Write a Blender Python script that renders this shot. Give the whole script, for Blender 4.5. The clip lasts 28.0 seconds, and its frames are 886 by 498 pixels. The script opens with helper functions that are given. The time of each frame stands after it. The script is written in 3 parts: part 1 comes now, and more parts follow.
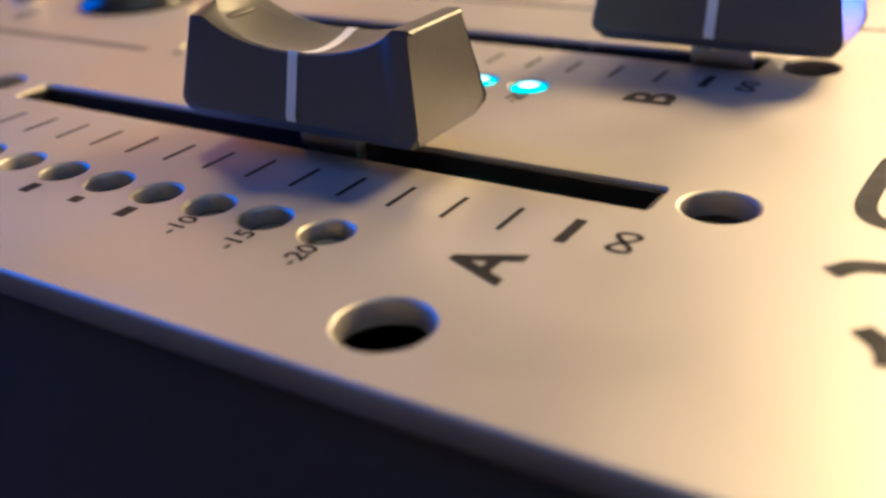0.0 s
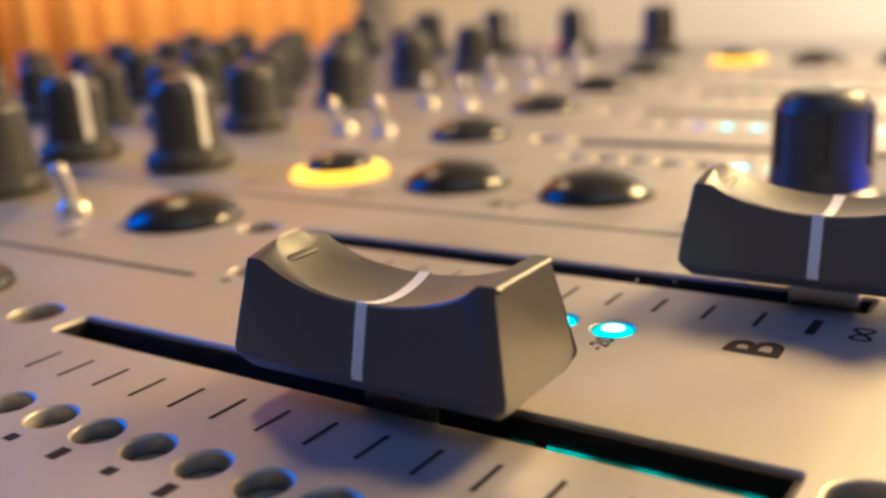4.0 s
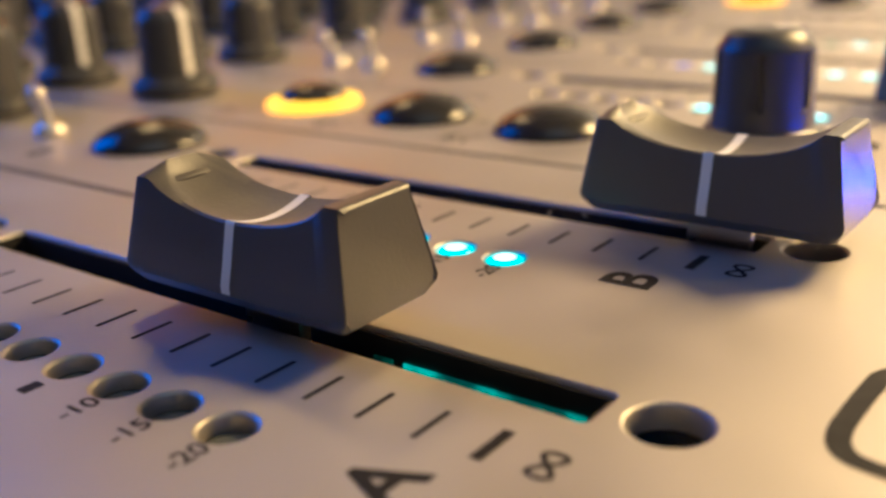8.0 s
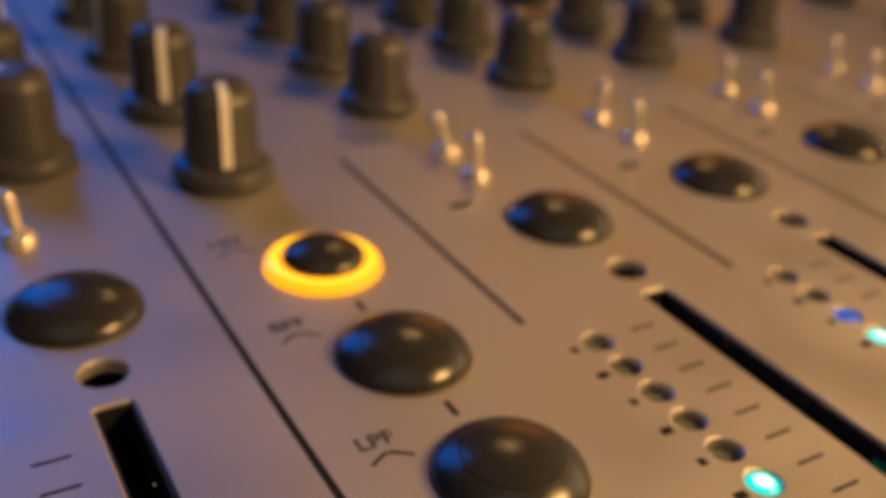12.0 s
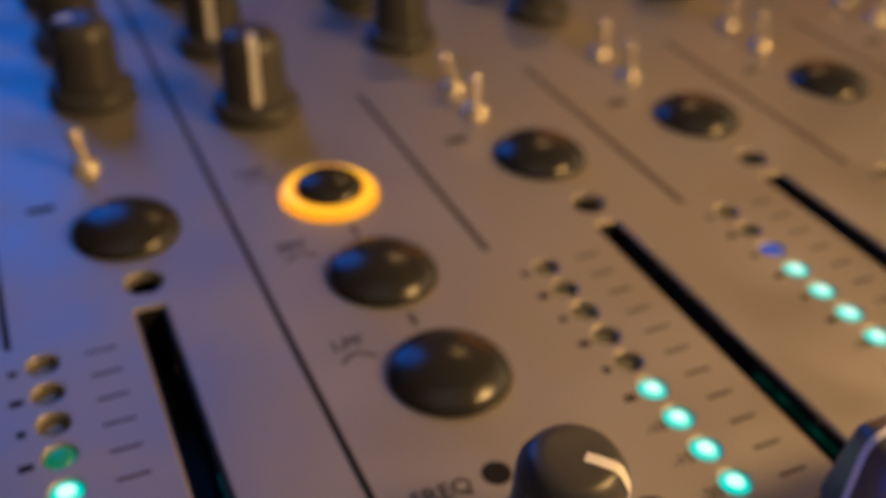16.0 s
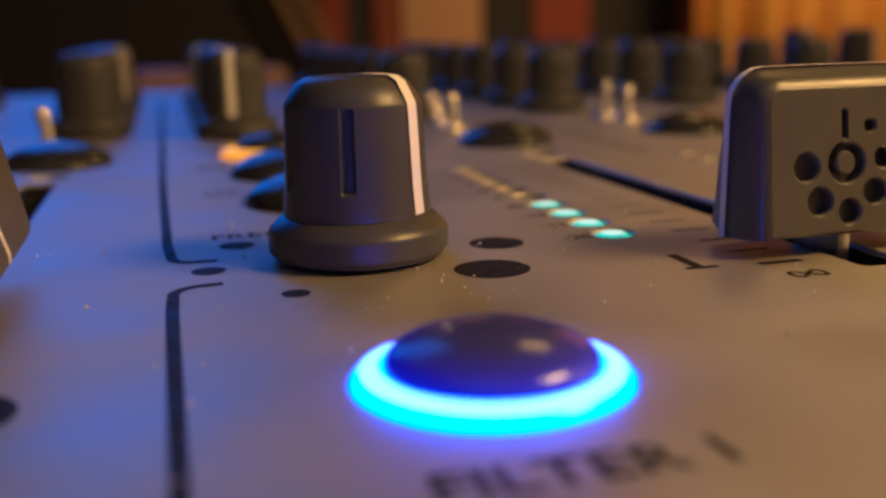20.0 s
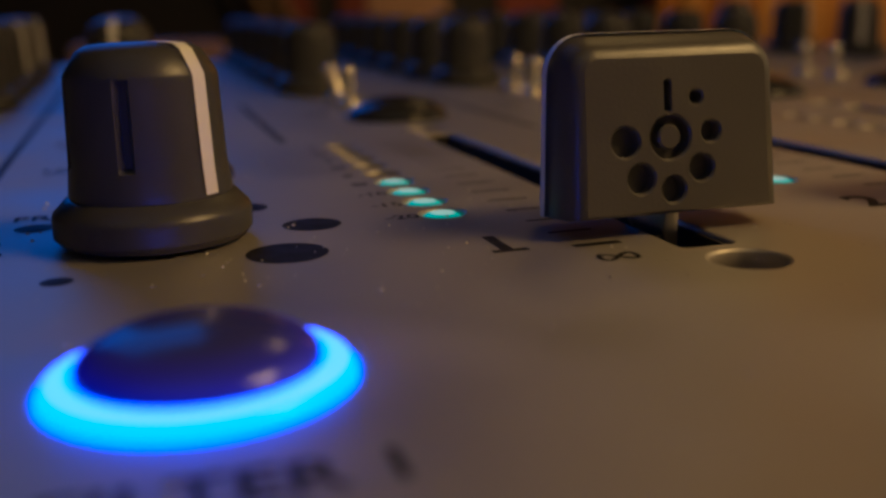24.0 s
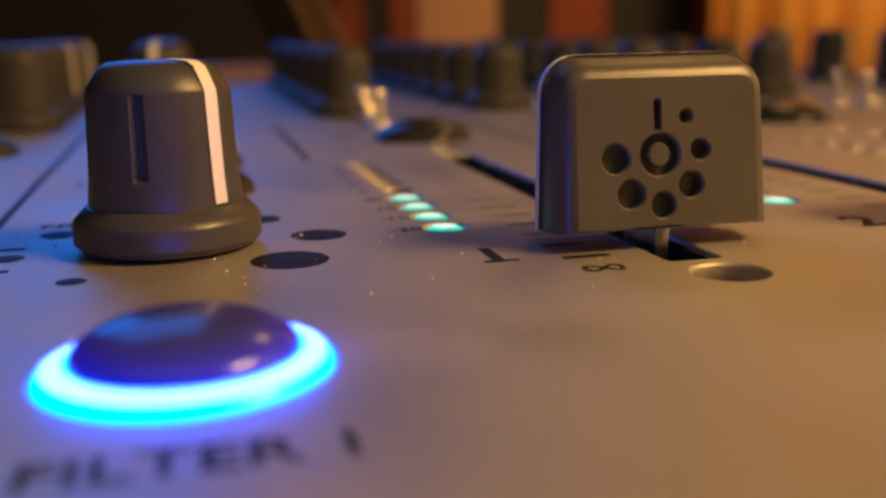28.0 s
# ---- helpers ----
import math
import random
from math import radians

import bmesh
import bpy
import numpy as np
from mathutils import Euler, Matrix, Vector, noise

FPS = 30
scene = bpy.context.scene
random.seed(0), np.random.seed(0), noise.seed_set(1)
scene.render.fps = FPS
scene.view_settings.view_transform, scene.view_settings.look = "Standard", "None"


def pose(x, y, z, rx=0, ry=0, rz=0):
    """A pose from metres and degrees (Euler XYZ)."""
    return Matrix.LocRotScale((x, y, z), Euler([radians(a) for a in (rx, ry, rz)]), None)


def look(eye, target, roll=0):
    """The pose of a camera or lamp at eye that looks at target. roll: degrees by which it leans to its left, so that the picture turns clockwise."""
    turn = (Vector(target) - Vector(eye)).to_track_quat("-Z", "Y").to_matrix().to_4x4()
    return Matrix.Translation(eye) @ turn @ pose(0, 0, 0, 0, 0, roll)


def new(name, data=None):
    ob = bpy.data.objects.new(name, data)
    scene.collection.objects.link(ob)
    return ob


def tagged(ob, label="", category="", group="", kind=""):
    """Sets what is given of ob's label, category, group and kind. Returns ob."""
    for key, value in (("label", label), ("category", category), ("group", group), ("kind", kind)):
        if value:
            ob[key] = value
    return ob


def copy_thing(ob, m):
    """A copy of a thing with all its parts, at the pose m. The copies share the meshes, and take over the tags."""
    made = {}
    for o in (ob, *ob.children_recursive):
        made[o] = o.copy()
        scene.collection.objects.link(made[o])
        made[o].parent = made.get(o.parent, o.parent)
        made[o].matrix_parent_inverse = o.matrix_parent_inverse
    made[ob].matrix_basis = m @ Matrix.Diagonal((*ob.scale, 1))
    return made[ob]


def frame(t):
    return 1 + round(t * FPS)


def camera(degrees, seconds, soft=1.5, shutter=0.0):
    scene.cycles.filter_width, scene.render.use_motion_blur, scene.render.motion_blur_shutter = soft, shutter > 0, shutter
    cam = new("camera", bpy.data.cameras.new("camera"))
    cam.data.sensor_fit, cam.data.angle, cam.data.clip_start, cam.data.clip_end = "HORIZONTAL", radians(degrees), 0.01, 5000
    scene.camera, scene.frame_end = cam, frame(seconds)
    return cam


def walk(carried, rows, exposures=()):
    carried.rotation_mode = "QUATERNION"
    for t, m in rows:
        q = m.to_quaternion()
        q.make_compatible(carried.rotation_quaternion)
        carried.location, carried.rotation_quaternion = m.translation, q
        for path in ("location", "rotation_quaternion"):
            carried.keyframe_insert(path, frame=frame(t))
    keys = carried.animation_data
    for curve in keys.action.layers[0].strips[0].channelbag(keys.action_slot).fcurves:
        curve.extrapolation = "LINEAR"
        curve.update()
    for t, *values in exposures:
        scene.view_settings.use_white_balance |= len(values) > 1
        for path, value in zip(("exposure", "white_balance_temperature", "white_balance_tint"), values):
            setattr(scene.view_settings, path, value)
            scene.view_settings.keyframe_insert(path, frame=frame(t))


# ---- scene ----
# All plan numbers below are in millimetres: x to the right of channel A's fader slot,
# y up the panel from its lower end, z up from the faceplate.
from mathutils.geometry import delaunay_2d_cdt

U = 0.001

# ---- camera ----
cam = camera(48.29, 28.0, soft=2.7)
cam.data.dof.use_dof = True
cam.data.dof.focus_distance = 0.074
cam.data.dof.aperture_fstop = 23.0

# seconds, eye x, y, z, yaw, pitch, roll
PATH = [
    (0.0, -60.63, -21.97, 28.20, -56.37, -26.46, -3.77),
    (0.5, -52.51, -17.04, 28.25, -56.75, -24.28, -3.46),
    (1.0, -49.08, -11.70, 31.01, -56.04, -22.01, -3.94),
    (1.5, -49.78, -11.10, 31.62, -56.01, -20.88, -3.65),
    (2.0, -50.37, -12.21, 32.04, -55.74, -19.85, -3.54),
    (2.5, -50.87, -12.57, 32.32, -55.73, -18.83, -3.45),
    (3.0, -52.23, -12.92, 32.20, -55.85, -17.57, -3.49),
    (3.5, -53.61, -12.88, 31.31, -55.66, -16.53, -3.53),
    (5.5, -53.68, -13.38, 28.66, -55.17, -14.83, -3.62),
    (6.0, -53.74, -12.88, 28.65, -55.44, -14.81, -3.31),
    (6.5, -53.36, -13.16, 28.55, -54.38, -15.19, -3.61),
    (7.0, -51.19, -17.74, 29.18, -53.82, -16.75, -3.65),
    (7.5, -51.14, -23.07, 30.73, -53.05, -17.17, -2.35),
    (8.0, -48.37, -25.76, 29.42, -51.98, -19.15, -2.80),
    (8.5, -40.97, -33.05, 29.48, -51.16, -20.61, -1.82),
    (9.0, -40.29, -41.48, 40.55, -47.44, -20.77, -4.14),
    (9.5, -36.98, -39.53, 47.86, -44.18, -21.25, -3.74),
    (10.0, -26.43, -39.72, 49.34, -40.26, -22.80, -2.94),
    (10.5, -15.69, -32.16, 50.96, -38.09, -25.77, -0.10),
    (11.0, -0.56, -21.48, 52.53, -34.44, -26.47, 1.14),
    (11.5, 14.07, -18.12, 57.88, -31.48, -27.09, 2.10),
    (12.0, 19.11, -16.01, 65.01, -31.68, -28.64, 4.07),
    (12.5, 25.11, -13.61, 68.03, -30.18, -29.87, 3.48),
    (13.0, 29.26, -9.76, 78.80, -29.25, -31.17, 4.47),
    (13.5, 30.06, -7.59, 94.05, -27.31, -31.03, 3.95),
    (15.5, 18.86, -25.93, 101.27, -26.49, -36.39, 3.32),
    (16.0, 24.10, -38.34, 84.18, -25.84, -35.59, 2.37),
    (16.5, 28.41, -44.87, 64.35, -25.60, -32.34, 0.99),
    (17.0, 34.03, -49.20, 49.94, -26.00, -27.27, 1.12),
    (17.5, 43.60, -52.44, 43.23, -24.45, -21.55, -0.26),
    (18.0, 44.25, -56.73, 36.99, -21.40, -17.15, -1.10),
    (18.5, 43.68, -59.71, 31.17, -19.06, -16.30, -2.37),
    (19.0, 46.86, -62.46, 22.68, -17.39, -14.22, -1.76),
    (19.5, 48.32, -63.10, 21.11, -16.64, -13.20, -1.48),
    (20.0, 50.14, -64.05, 18.04, -15.22, -12.56, -1.39),
    (20.5, 49.53, -64.14, 17.59, -15.47, -12.66, -1.07),
    (22.5, 53.91, -63.96, 17.40, -16.58, -13.53, -1.23),
    (23.0, 56.78, -63.22, 17.18, -16.94, -13.67, -1.28),
    (23.5, 61.70, -63.35, 17.11, -16.22, -13.68, -1.43),
    (24.0, 63.95, -62.39, 17.00, -16.80, -14.00, -1.35),
    (24.5, 63.97, -62.40, 17.06, -16.31, -14.05, -1.28),
    (25.0, 64.73, -63.00, 16.80, -15.47, -13.84, -1.32),
    (25.5, 66.57, -63.94, 16.55, -14.26, -13.75, -1.41),
    (26.0, 68.09, -64.16, 16.45, -14.12, -13.66, -1.12),
    (26.5, 68.03, -64.01, 16.45, -14.23, -13.51, -0.75),
    (27.0, 68.56, -64.32, 16.45, -13.77, -13.27, -0.66),
    (27.2, 68.53, -64.07, 16.44, -13.78, -13.25, -0.58),
    (27.6, 66.90, -66.80, 16.55, -13.98, -12.55, -1.02),
    (28.0, 66.72, -66.64, 16.46, -14.01, -12.40, -1.01),
]


def aim(x, y, z, yaw, pitch, roll):
    a, b = radians(yaw), radians(pitch)
    eye = Vector((x, y, z)) * U
    ahead = Vector((-math.sin(a) * math.cos(b), math.cos(a) * math.cos(b), math.sin(b)))
    return look(eye, eye + ahead, roll)


walk(cam, [(row[0], aim(*row[1:])) for row in PATH], exposures=[
    (0.0, 1.35, 4350, -4), (2.0, 1.33, 4550, -6), (7.0, 1.33, 4580, -6), (8.0, 1.17, 4650, -5), (9.0, 0.87, 4800, -3), (10.0, 0.67, 5100, -1),
    (11.0, 0.27, 6000, 2), (12.0, 0.32, 6050, 2), (13.5, 0.27, 6000, 1), (16.0, -0.1, 5700, 1), (17.0, 0.0, 5300, 2), (18.0, 0.55, 4900, 1), (18.5, 0.4, 5200, 2), (19.5, -0.05, 5700, 4),
    (20.0, -0.35, 5800, 4), (20.5, -0.7, 5800, 3), (22.5, -1.85, 5400, -4), (23.5, -0.95, 5500, -3), (24.0, -1.45, 5300, -4), (25.2, -1.5, 5300, -4), (26.0, -1.05, 5700, -1),
    (26.5, -0.5, 6000, 2), (27.0, -0.65, 6100, 2), (27.2, -0.6, 6200, 3), (28.0, -0.2, 6300, 3)])

# ---- world and lights ----
world = bpy.data.worlds.new("room_air")
world.use_nodes = True
world.node_tree.nodes["Background"].inputs["Color"].default_value = (0.05, 0.04, 0.035, 1)
world.node_tree.nodes["Background"].inputs["Strength"].default_value = 0.3
scene.world = world


def area_lamp(name, eye, target, size_x, size_y, watts, colour, spread=180):
    data = bpy.data.lights.new(name, "AREA")
    data.shape, data.size, data.size_y = "RECTANGLE", size_x, size_y
    data.energy, data.color, data.spread = watts, colour, radians(spread)
    ob = new(name, data)
    ob.matrix_world = look(eye, target)
    return ob


area_lamp("desk_lamp", (0.245, -0.085, 0.185), (0.090, 0.020, 0), 0.10, 0.07, 0.42, (1.0, 0.52, 0.16), 120)
area_lamp("shelf_lamp", (0.68, 0.92, 0.88), (0.09, 0.05, 0), 0.20, 0.09, 0.72, (1.0, 0.52, 0.16))
area_lamp("blue_stage_light", (-0.09, 1.10, 0.50), (0.02, 0.03, 0), 0.42, 0.80, 2.8, (0.01, 0.20, 1.0))
area_lamp("curtain_lamp", (1.05, 1.12, 0.42), (1.35, 1.75, 0.02), 0.2, 0.2, 6, (1.0, 0.56, 0.2))
area_lamp("side_wall_lamp", (1.40, -0.1, 0.60), (2.1, 0.1, 0.55), 0.4, 0.4, 20, (1.0, 0.70, 0.42))
# Unseen overhead fill, added only to lift the black plastics and shaded faces.
area_lamp("unseen_fill_light", (-0.5, -0.8, 1.6), (-0.5, -0.8, 0), 1.6, 1.6, 1.9, (0.94, 0.95, 0.96))


# ---- materials ----
def material(name, colour, rough=0.5, metal=0.0, grain=0.0, grain_scale=4000.0, stain=0.0, stain_scale=60.0, spec=0.5, stretch=(1, 1, 1)):
    mat = bpy.data.materials.new(name)
    mat.use_nodes = True
    nt = mat.node_tree
    bsdf = nt.nodes["Principled BSDF"]
    bsdf.inputs["Base Color"].default_value = (*colour, 1)
    bsdf.inputs["Roughness"].default_value = rough
    bsdf.inputs["Metallic"].default_value = metal
    bsdf.inputs["Specular IOR Level"].default_value = spec
    coord = nt.nodes.new("ShaderNodeTexCoord")
    mapping = nt.nodes.new("ShaderNodeMapping")
    mapping.inputs["Scale"].default_value = stretch
    nt.links.new(coord.outputs["Object"], mapping.inputs["Vector"])
    if stain:
        big = nt.nodes.new("ShaderNodeTexNoise")
        big.inputs["Scale"].default_value = stain_scale
        big.inputs["Detail"].default_value = 6
        nt.links.new(mapping.outputs["Vector"], big.inputs["Vector"])
        mix = nt.nodes.new("ShaderNodeMix")
        mix.data_type = "RGBA"
        mix.inputs["A"].default_value = (*[c * (1 - stain) for c in colour], 1)
        mix.inputs["B"].default_value = (*[min(1, c * (1 + stain)) for c in colour], 1)
        nt.links.new(big.outputs["Fac"], mix.inputs["Factor"])
        nt.links.new(mix.outputs["Result"], bsdf.inputs["Base Color"])
        rr = nt.nodes.new("ShaderNodeMapRange")
        rr.inputs["From Min"].default_value, rr.inputs["From Max"].default_value = 0.3, 0.7
        rr.inputs["To Min"].default_value, rr.inputs["To Max"].default_value = rough * 0.85, min(1, rough * 1.15)
        nt.links.new(big.outputs["Fac"], rr.inputs["Value"])
        nt.links.new(rr.outputs["Result"], bsdf.inputs["Roughness"])
    if grain:
        fine = nt.nodes.new("ShaderNodeTexNoise")
        fine.inputs["Scale"].default_value = grain_scale
        fine.inputs["Detail"].default_value = 3
        nt.links.new(mapping.outputs["Vector"], fine.inputs["Vector"])
        bump = nt.nodes.new("ShaderNodeBump")
        bump.inputs["Strength"].default_value = grain
        bump.inputs["Distance"].default_value = 0.00004
        nt.links.new(fine.outputs["Fac"], bump.inputs["Height"])
        nt.links.new(bump.outputs["Normal"], bsdf.inputs["Normal"])
    return mat


def glowing(name, colour, strength, body=(0.02, 0.02, 0.02), rough=0.3):
    mat = material(name, body, rough)
    bsdf = mat.node_tree.nodes["Principled BSDF"]
    bsdf.inputs["Emission Color"].default_value = (*colour, 1)
    bsdf.inputs["Emission Strength"].default_value = strength
    return mat


def radial_glow(name, stops, strength, radius):
    """A glowing surface whose emission colour changes from its axis outwards; stops: (share of the radius, colour).
    """
    mat = material(name, (0.05, 0.05, 0.05), 0.3)
    nt = mat.node_tree
    bsdf = nt.nodes["Principled BSDF"]
    coord = nt.nodes.new("ShaderNodeTexCoord")
    flat = nt.nodes.new("ShaderNodeVectorMath")
    flat.operation = "MULTIPLY"
    flat.inputs[1].default_value = (1 / (radius * U), 1 / (radius * U), 0)
    nt.links.new(coord.outputs["Object"], flat.inputs[0])
    away = nt.nodes.new("ShaderNodeVectorMath")
    away.operation = "LENGTH"
    nt.links.new(flat.outputs["Vector"], away.inputs[0])
    ramp = nt.nodes.new("ShaderNodeValToRGB")
    for k, (share, colour) in enumerate(stops):
        stop = ramp.color_ramp.elements[k] if k < 2 else ramp.color_ramp.elements.new(share)
        stop.position, stop.color = share, (*colour, 1)
    nt.links.new(away.outputs["Value"], ramp.inputs["Fac"])
    nt.links.new(ramp.outputs["Color"], bsdf.inputs["Emission Color"])
    bsdf.inputs["Emission Strength"].default_value = strength
    return mat


M_PANEL = material("satin_aluminium", (0.50, 0.47, 0.43), 0.53, 0.80, 0.35, 5200, 0.12, 70)
M_BLACK = material("black_rubber_plastic", (0.088, 0.083, 0.077), 0.37, 0, 0.6, 3800, 0.05, 160, 0.8)
# lighter than M_BLACK, for the hollow and ridge of the scooped caps
M_GREY = material("lighter_grey_plastic", (0.125, 0.115, 0.10), 0.46, 0, 0.9, 2600, 0.12, 420, 0.7)
M_KNOB = material("black_soft_knob", (0.060, 0.059, 0.060), 0.36, 0, 0.3, 4200, 0.15, 160)
M_DOME = material("black_gloss_button", (0.028, 0.028, 0.030), 0.23, 0, 0.05, 2500, 0.1, 120)
M_RINGOFF = material("dark_translucent_ring", (0.028, 0.028, 0.030), 0.23, 0, 0.05, 2500, 0.1, 120)
M_WHITE = material("white_pointer_paint", (0.88, 0.86, 0.83), 0.45, 0, 0.1, 3000, 0.04, 200)
M_INK = material("printed_black_ink", (0.014, 0.013, 0.013), 0.6, 0, 0.1, 5000, 0.15, 400, 0.2)
M_HOLE = material("black_inner_tray", (0.012, 0.012, 0.013), 0.6, 0, 0.1, 1500, 0.2, 80)
M_CHROME = material("chrome_plate", (0.90, 0.82, 0.69), 0.19, 0.70, 0.03, 2000, 0.05, 200)
M_STEEL = material("dull_steel", (0.45, 0.44, 0.43), 0.3, 1.0, 0.1, 2500, 0.1, 200)
M_LEDOFF = material("unlit_led_lens", (0.10, 0.11, 0.10), 0.18, 0, 0.05, 2000, 0.1, 200)
M_LEDON = radial_glow("lit_green_led", [(0.0, (0.62, 0.82, 0.66)), (1.0, (0.0, 0.38, 0.30)), (0.46, (0.62, 0.82, 0.66)), (0.68, (0.0, 0.55, 0.42))], 1.6, 1.75)
M_LEDDIM = glowing("dim_green_led", (0.02, 0.45, 0.22), 0.35)
M_LEDBLUE = glowing("dim_blue_led", (0.03, 0.17, 0.9), 0.4)
M_BLUERING = radial_glow("lit_blue_ring", [(0.0, (0.0, 0.072, 1.0)), (1.0, (0.0, 0.066, 1.0)), (0.795, (0.0, 0.072, 1.0)), (0.825, (0.036, 0.078, 1.0)), (0.945, (0.036, 0.078, 1.0)), (0.965, (0.0, 0.072, 1.0))], 25.0, 7.45)
# The ring's blue light on the cap is painted as emission rising towards the rim.
M_DOMEGLOW = radial_glow("black_cap_painted_ring_glow", [(0.0, (0.0, 0.0, 0.05)), (1.0, (0.0, 0.0, 0.9)), (0.6, (0.0, 0.0, 0.10)), (0.85, (0.002, 0.0, 0.35))], 0.6, 5.8)
M_DOMEGLOW.node_tree.nodes["Principled BSDF"].inputs["Roughness"].default_value = 0.2
M_YELLOW = radial_glow("lit_amber_ring", [(0.0, (0.95, 0.29, 0.0)), (1.0, (0.9, 0.28, 0.0)), (0.745, (0.95, 0.29, 0.0)), (0.80, (1.0, 0.47, 0.01)), (0.86, (1.0, 0.47, 0.01)), (0.915, (0.95, 0.29, 0.0))], 1.6, 7.75)
M_REDLAMP = glowing("lit_red_lens", (1.0, 0.03, 0.12), 2.0)
M_GREENSLOT = glowing("green_light_strip", (0.01, 0.45, 0.24), 0.07)

def patchy(mat, colour):
    """Lets a strip's light come and go along its length."""
    nt = mat.node_tree
    coord = nt.nodes.new("ShaderNodeTexCoord")
    noise = nt.nodes.new("ShaderNodeTexNoise")
    noise.inputs["Scale"].default_value = 420
    noise.inputs["Detail"].default_value = 4
    ramp = nt.nodes.new("ShaderNodeValToRGB")
    ramp.color_ramp.elements[0].position, ramp.color_ramp.elements[0].color = 0.40, (*[c * 0.12 for c in colour], 1)
    ramp.color_ramp.elements[1].position, ramp.color_ramp.elements[1].color = 0.60, (*colour, 1)
    nt.links.new(coord.outputs["Object"], noise.inputs["Vector"])
    nt.links.new(noise.outputs["Fac"], ramp.inputs["Fac"])
    nt.links.new(ramp.outputs["Color"], nt.nodes["Principled BSDF"].inputs["Emission Color"])


M_CYANSLOT = glowing("cyan_light_strip", (0.01, 0.60, 0.40), 0.33)
patchy(M_CYANSLOT, (0.01, 0.60, 0.40))
patchy(M_GREENSLOT, (0.01, 0.45, 0.24))
M_DUST = material("pale_dust", (0.6, 0.56, 0.5), 0.8)
M_BODY = material("black_painted_steel", (0.07, 0.07, 0.07), 0.5, 0, 0.2, 1500, 0.15, 60)
M_TABLE = material("dark_wood_tabletop", (0.07, 0.04, 0.025), 0.4, 0, 0.2, 900, 0.35, 9, stretch=(1, 8, 1))
M_WALLDARK = material("dark_wall_paint", (0.05, 0.042, 0.04), 0.8, 0, 0.2, 300, 0.2, 2)
M_WALLPALE = material("pale_wall_paint", (0.62, 0.60, 0.57), 0.8, 0, 0.2, 300, 0.08, 2)
M_WALLCREAM = material("cream_wall_paint", (0.62, 0.52, 0.42), 0.8, 0, 0.2, 300, 0.08, 2)
M_CURTAIN = material("orange_curtain_cloth", (0.74, 0.35, 0.075), 0.85, 0, 0.3, 600, 0.15, 6)
M_PEACH = material("peach_poster_paper", (0.75, 0.42, 0.24), 0.7, 0, 0.1, 300, 0.1, 5)
M_RED = material("red_poster_paper", (0.35, 0.07, 0.04), 0.7, 0, 0.1, 300, 0.1, 5)
M_PALEWOOD = material("pale_pole_wood", (0.42, 0.24, 0.10), 0.5, 0, 0.2, 600, 0.2, 20, stretch=(1, 1, 0.15))
M_FLOOR = material("brown_floor_boards", (0.12, 0.07, 0.04), 0.5, 0, 0.2, 300, 0.3, 4, stretch=(1, 6, 1))
M_CEIL = material("grey_ceiling_paint", (0.18, 0.15, 0.13), 0.85, 0, 0.2, 300, 0.1, 2)


# ---- mesh helpers ----
def finish(name, bm, mat, parent=None, label="", at=(0, 0, 0), smooth=40, scale=U):
    for v in bm.verts:
        v.co *= scale
    bmesh.ops.recalc_face_normals(bm, faces=bm.faces)
    mesh = bpy.data.meshes.new(name)
    bm.to_mesh(mesh)
    bm.free()
    for m in (mat if isinstance(mat, (list, tuple)) else [mat]):
        mesh.materials.append(m)
    if smooth:
        mesh.shade_smooth()
        mesh.set_sharp_from_angle(angle=radians(smooth))
    ob = new(name, mesh)
    ob.location = Vector(at) * scale
    ob.parent = parent
    if label:
        ob["label"] = label
    return ob


def part(name, bm, material_, parent, label="", at=(0, 0, 0), smooth=40):
    return finish(name, bm, material_, parent, label, at, smooth)


def shared(name, mesh, parent, at, label=""):
    ob = new(name, mesh)
    ob.location = Vector(at) * U
    ob.parent = parent
    if label:
        ob["label"] = label
    return ob


def thing(name, label, category, at=(0, 0, 0), group="", kind="", turn=0.0):
    ob = new(name)
    ob.empty_display_size = 0.005
    ob.location = Vector(at) * U
    ob.rotation_euler.z = radians(turn)
    return tagged(ob, label, category, group, kind)


def box(bm, x0, x1, y0, y1, z0, z1, bevel=0.0, segments=2):
    made = bmesh.ops.create_cube(bm, size=1)["verts"]
    for v in made:
        v.co = Vector((x0 + (v.co.x + 0.5) * (x1 - x0), y0 + (v.co.y + 0.5) * (y1 - y0), z0 + (v.co.z + 0.5) * (z1 - z0)))
    if bevel:
        edges = list({e for v in made for e in v.link_edges})
        bmesh.ops.bevel(bm, geom=edges, offset=bevel, segments=segments, affect="EDGES", profile=0.5)
    return bm


def lathe(profile, steps=40, bm=None, cx=0.0, cy=0.0):
    """A turned shape from (radius, height) pairs."""
    bm = bm or bmesh.new()
    rings = []
    for r, z in profile:
        if r < 1e-6:
            rings.append([bm.verts.new((cx, cy, z))])
        else:
            rings.append([bm.verts.new((cx + r * math.cos(2 * math.pi * k / steps), cy + r * math.sin(2 * math.pi * k / steps), z)) for k in range(steps)])
    for a, b in zip(rings, rings[1:]):
        for k in range(steps):
            j = (k + 1) % steps
            if len(a) == 1 and len(b) > 1:
                bm.faces.new((a[0], b[j], b[k]))
            elif len(b) == 1 and len(a) > 1:
                bm.faces.new((a[k], a[j], b[0]))
            elif len(a) > 1:
                bm.faces.new((a[k], a[j], b[j], b[k]))
    return bm


